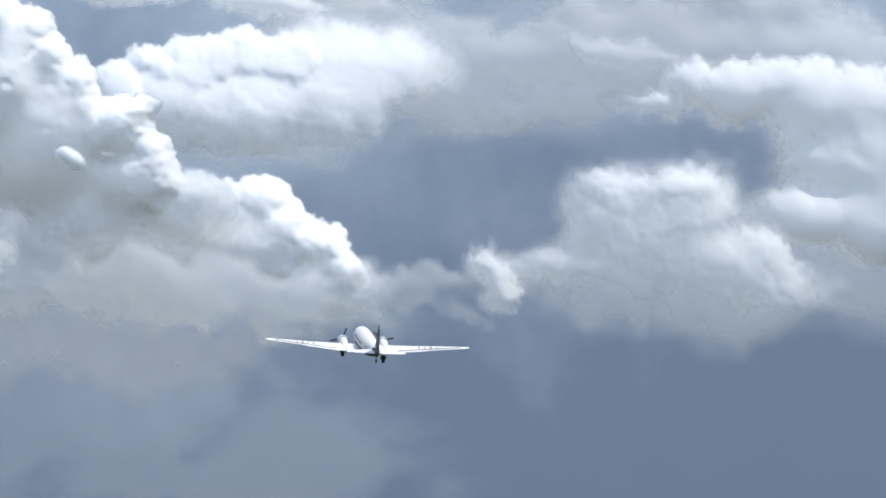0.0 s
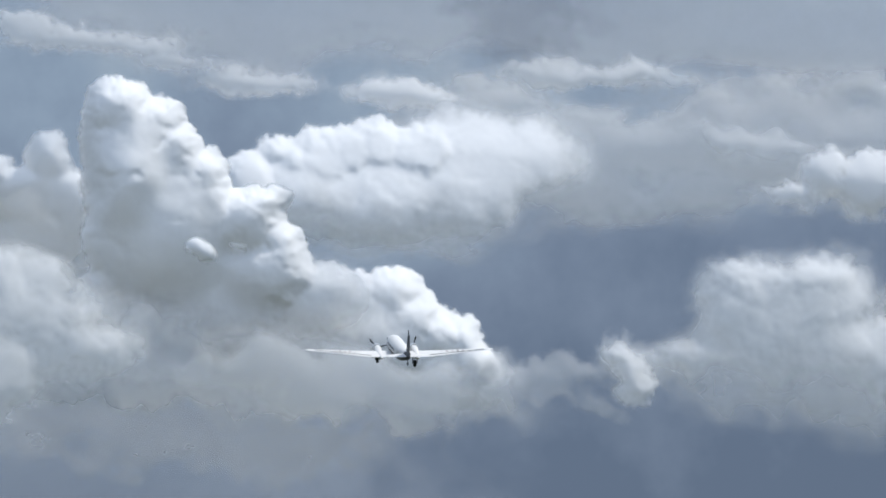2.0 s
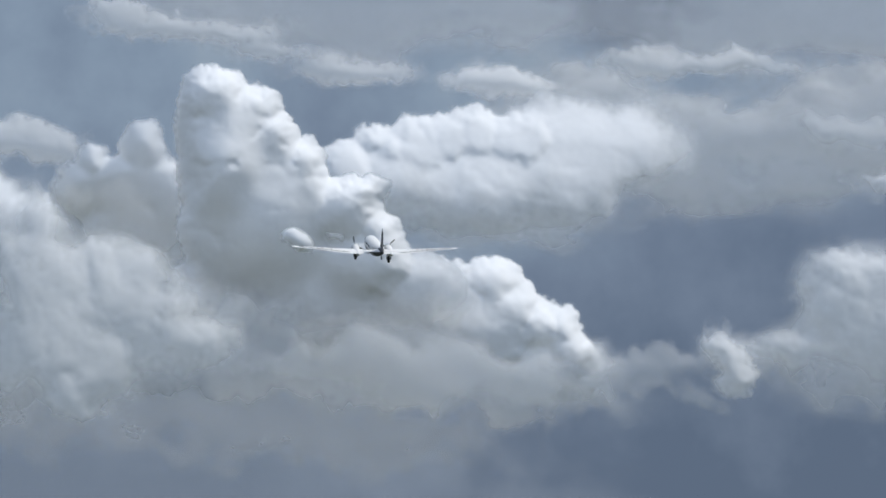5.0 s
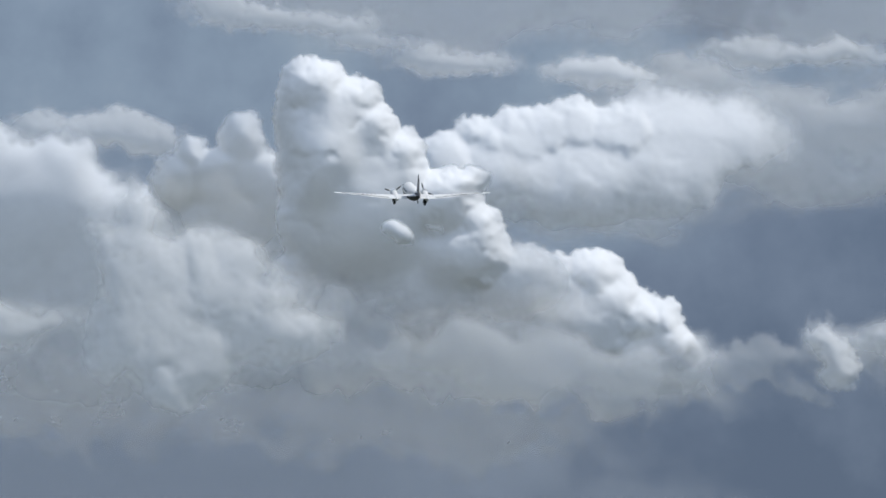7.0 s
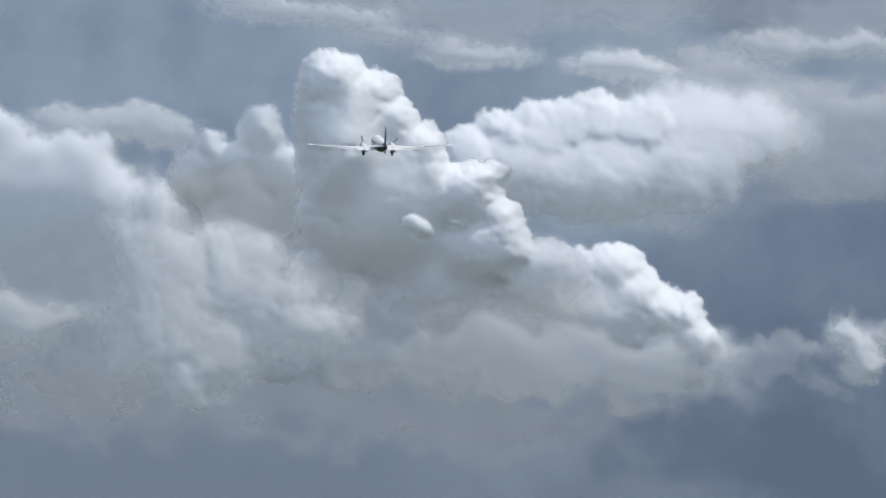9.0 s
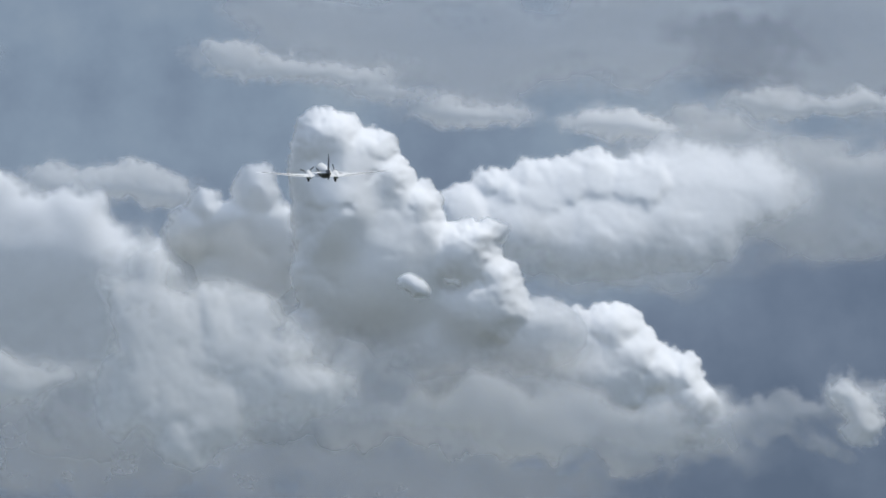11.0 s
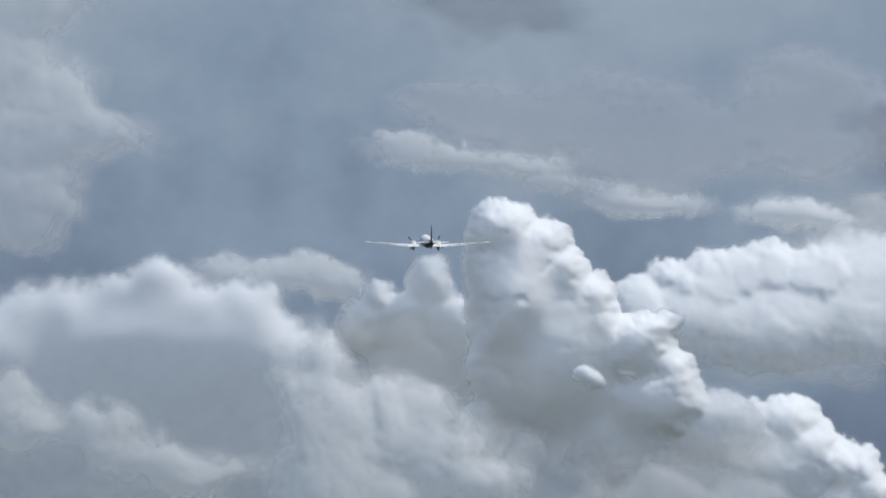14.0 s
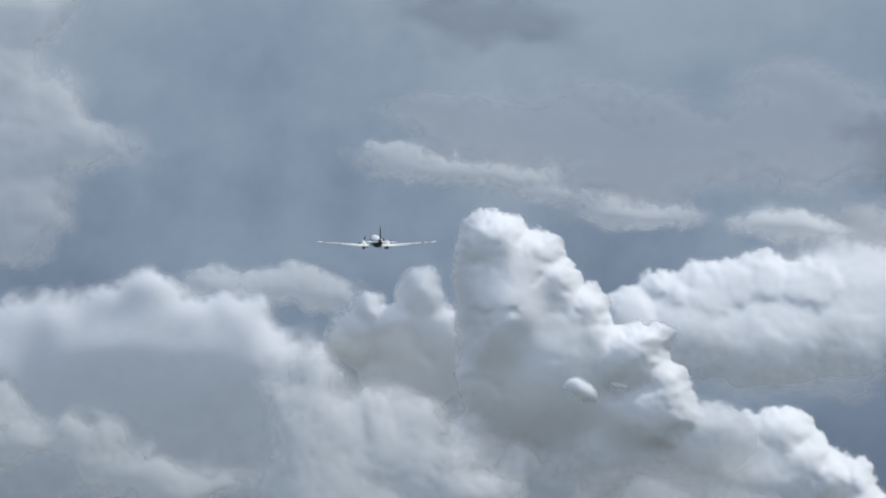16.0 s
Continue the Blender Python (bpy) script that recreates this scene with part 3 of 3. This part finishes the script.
        cowl = [(3.92, 0.52), (3.98, 0.60), (3.9, 0.69), (3.6, 0.75), (3.2, 0.76), (2.85, 0.73), (2.85, 0.68)]
        part("cowling", loft([ring(y, x, -0.48, r * 0.9, r * 0.9, 24) for y, r in cowl], close=True), METAL, nacelle,
             "bare metal engine cowling ring")
        bm = bmesh.new()
        rod(bm, (x + 0.45 * side, 2.6, -0.85), (x + 0.5 * side, 1.3, -1.15), 0.10)
        part("exhaust", bm, STEEL, nacelle, "sooty exhaust pipe")
        propeller(plane, x, 20 if side < 0 else 75)
        landing_gear(plane, side)
    # tail
    for side in (-1, 1):
        st = [(0.15, -8.9, 2.6, 0.09), (1.5, -9.25, 2.2, 0.09), (3.0, -9.75, 1.65, 0.085), (3.75, -10.15, 1.2, 0.08),
              (4.05, -10.5, 0.7, 0.07)]
        tail = part("tailplane", wing_skin([(x * side, 0.62, le, c, th) for x, le, c, th in st]), PAINT, plane,
                    "white horizontal tailplane")
        part("elevator", wing_skin([(0.5 * side, 0.625, -11.25, 0.75, 0.12), (3.2 * side, 0.625, -11.15, 0.5, 0.12)]),
             PANEL, tail, "grey fabric elevator")

    def upright(stations):
        return loft([[(dz, y, z) for y, dz in aerofoil(lead, chord, th)] for z, lead, chord, th in stations])

    fin = part("fin", upright([(0.75, -7.6, 3.6, 0.06), (1.3, -8.9, 2.5, 0.07), (2.2, -9.5, 2.1, 0.07), (3.3, -9.95, 1.7, 0.07),
                               (4.25, -10.4, 1.15, 0.07), (4.6, -10.8, 0.6, 0.06)]), DARK, plane, "dark tail fin")
    part("rudder", upright([(0.5, -11.35, 1.15, 0.13), (2.4, -11.45, 1.1, 0.12), (4.0, -11.5, 0.7, 0.12)]), DARK, fin,
         "dark fabric rudder")
    part("tail_cone", loft([ring(y, 0, z, rx * 1.02, rz * 1.02, 24) for y, rx, rz, z in
                            ((-9.6, 0.60, 0.70, 0.47), (-10.8, 0.42, 0.56, 0.56), (-12.0, 0.18, 0.32, 0.64), (-12.5, 0.06, 0.1, 0.67))]),
         DARK, fuselage, "dark tail cone")
    # dark skin just outside the lower fuselage, from the wing back
    lower = [[(rx * 1.012 * math.cos(radians(q)), y, z + rz * 1.012 * math.sin(radians(q))) for q in range(192, 352, 8)]
             for y, rx, rz, z in body[6:14]]
    part("belly", loft(lower, close=False), DARK, fuselage, "dark rear belly")
    bm = bmesh.new()
    rod(bm, (0, -10.3, 0.1), (0, -10.75, -0.55), 0.07)
    rod(bm, (-0.14, -10.75, -0.55), (0.14, -10.75, -0.55), 0.05)
    strut = part("tail_wheel_strut", bm, STEEL, plane, "short tail wheel strut")
    wheel("tail_tyre", 0.27, 0.18, strut, pose(0, -10.75, -0.6))
    return plane


PLANE = airliner()


# ------------------------------------------------------------------ what moves
def motions():
    # seconds, metres to the right of and above the sight line to the bump; pitch, bank
    course = [(0, 42.2, -25.8, 14.5, 2.0), (0.5, 38.8, -22.7, 14.4, 1.1), (1, 36.2, -19.9, 14.2, 0.4), (1.5, 33.0, -17.3, 13.9, -0.3),
              (2, 30.8, -15.2, 13.6, -0.9), (2.5, 28.4, -13.4, 13.3, -0.8), (3, 24.9, -10.9, 13.0, -0.2), (3.5, 22.0, -8.3, 12.8, 0.4),
              (7, 3.2, 7.2, 11.8, -0.5), (8, -1.7, 11.6, 11.4, 0.0), (11, -18.4, 23.9, 10.6, -1.4), (12.5, -27.7, 27.8, 10.2, -1.3),
              (13.5, -33.6, 29.7, 9.9, -1.6), (14.5, -39.3, 32.6, 9.9, 0.6), (16, -48.7, 35.9, 9.8, -0.6)]
    rows = []
    for t, x, z, pitch, bank in course:
        p = EYE + AHEAD * (1085 * (1 + 0.0455 * t)) + RIGHT * x + ABOVE * z
        rows.append((t, pose(*p, pitch, bank, 6.4)))
    walk(PLANE, rows)
    for kind, ob, x, which in MOVING:
        if kind == "prop":
            walk(ob, [(k / 30, pose(x, 4.05, -0.48, 0, which + 67.0 * k, 0)) for k in range(481)])
        else:
            swing = [(0, 0), (3.5, 8), (7, 38), (11, 54), (16, 70)] if which > 0 else \
                    [(0, 42), (3.5, 44), (7, 48), (11, 56), (16, 70)]
            walk(ob, [(t, pose(x, 1.35, -1.05, a, 0, 0)) for t, a in swing])
    for ob, home, away in CLOUDS:
        walk(ob, [(t, Matrix.Translation(home - AHEAD * (away * WIND * (t - 8)))) for t in (0, 8, 16)])


motions()
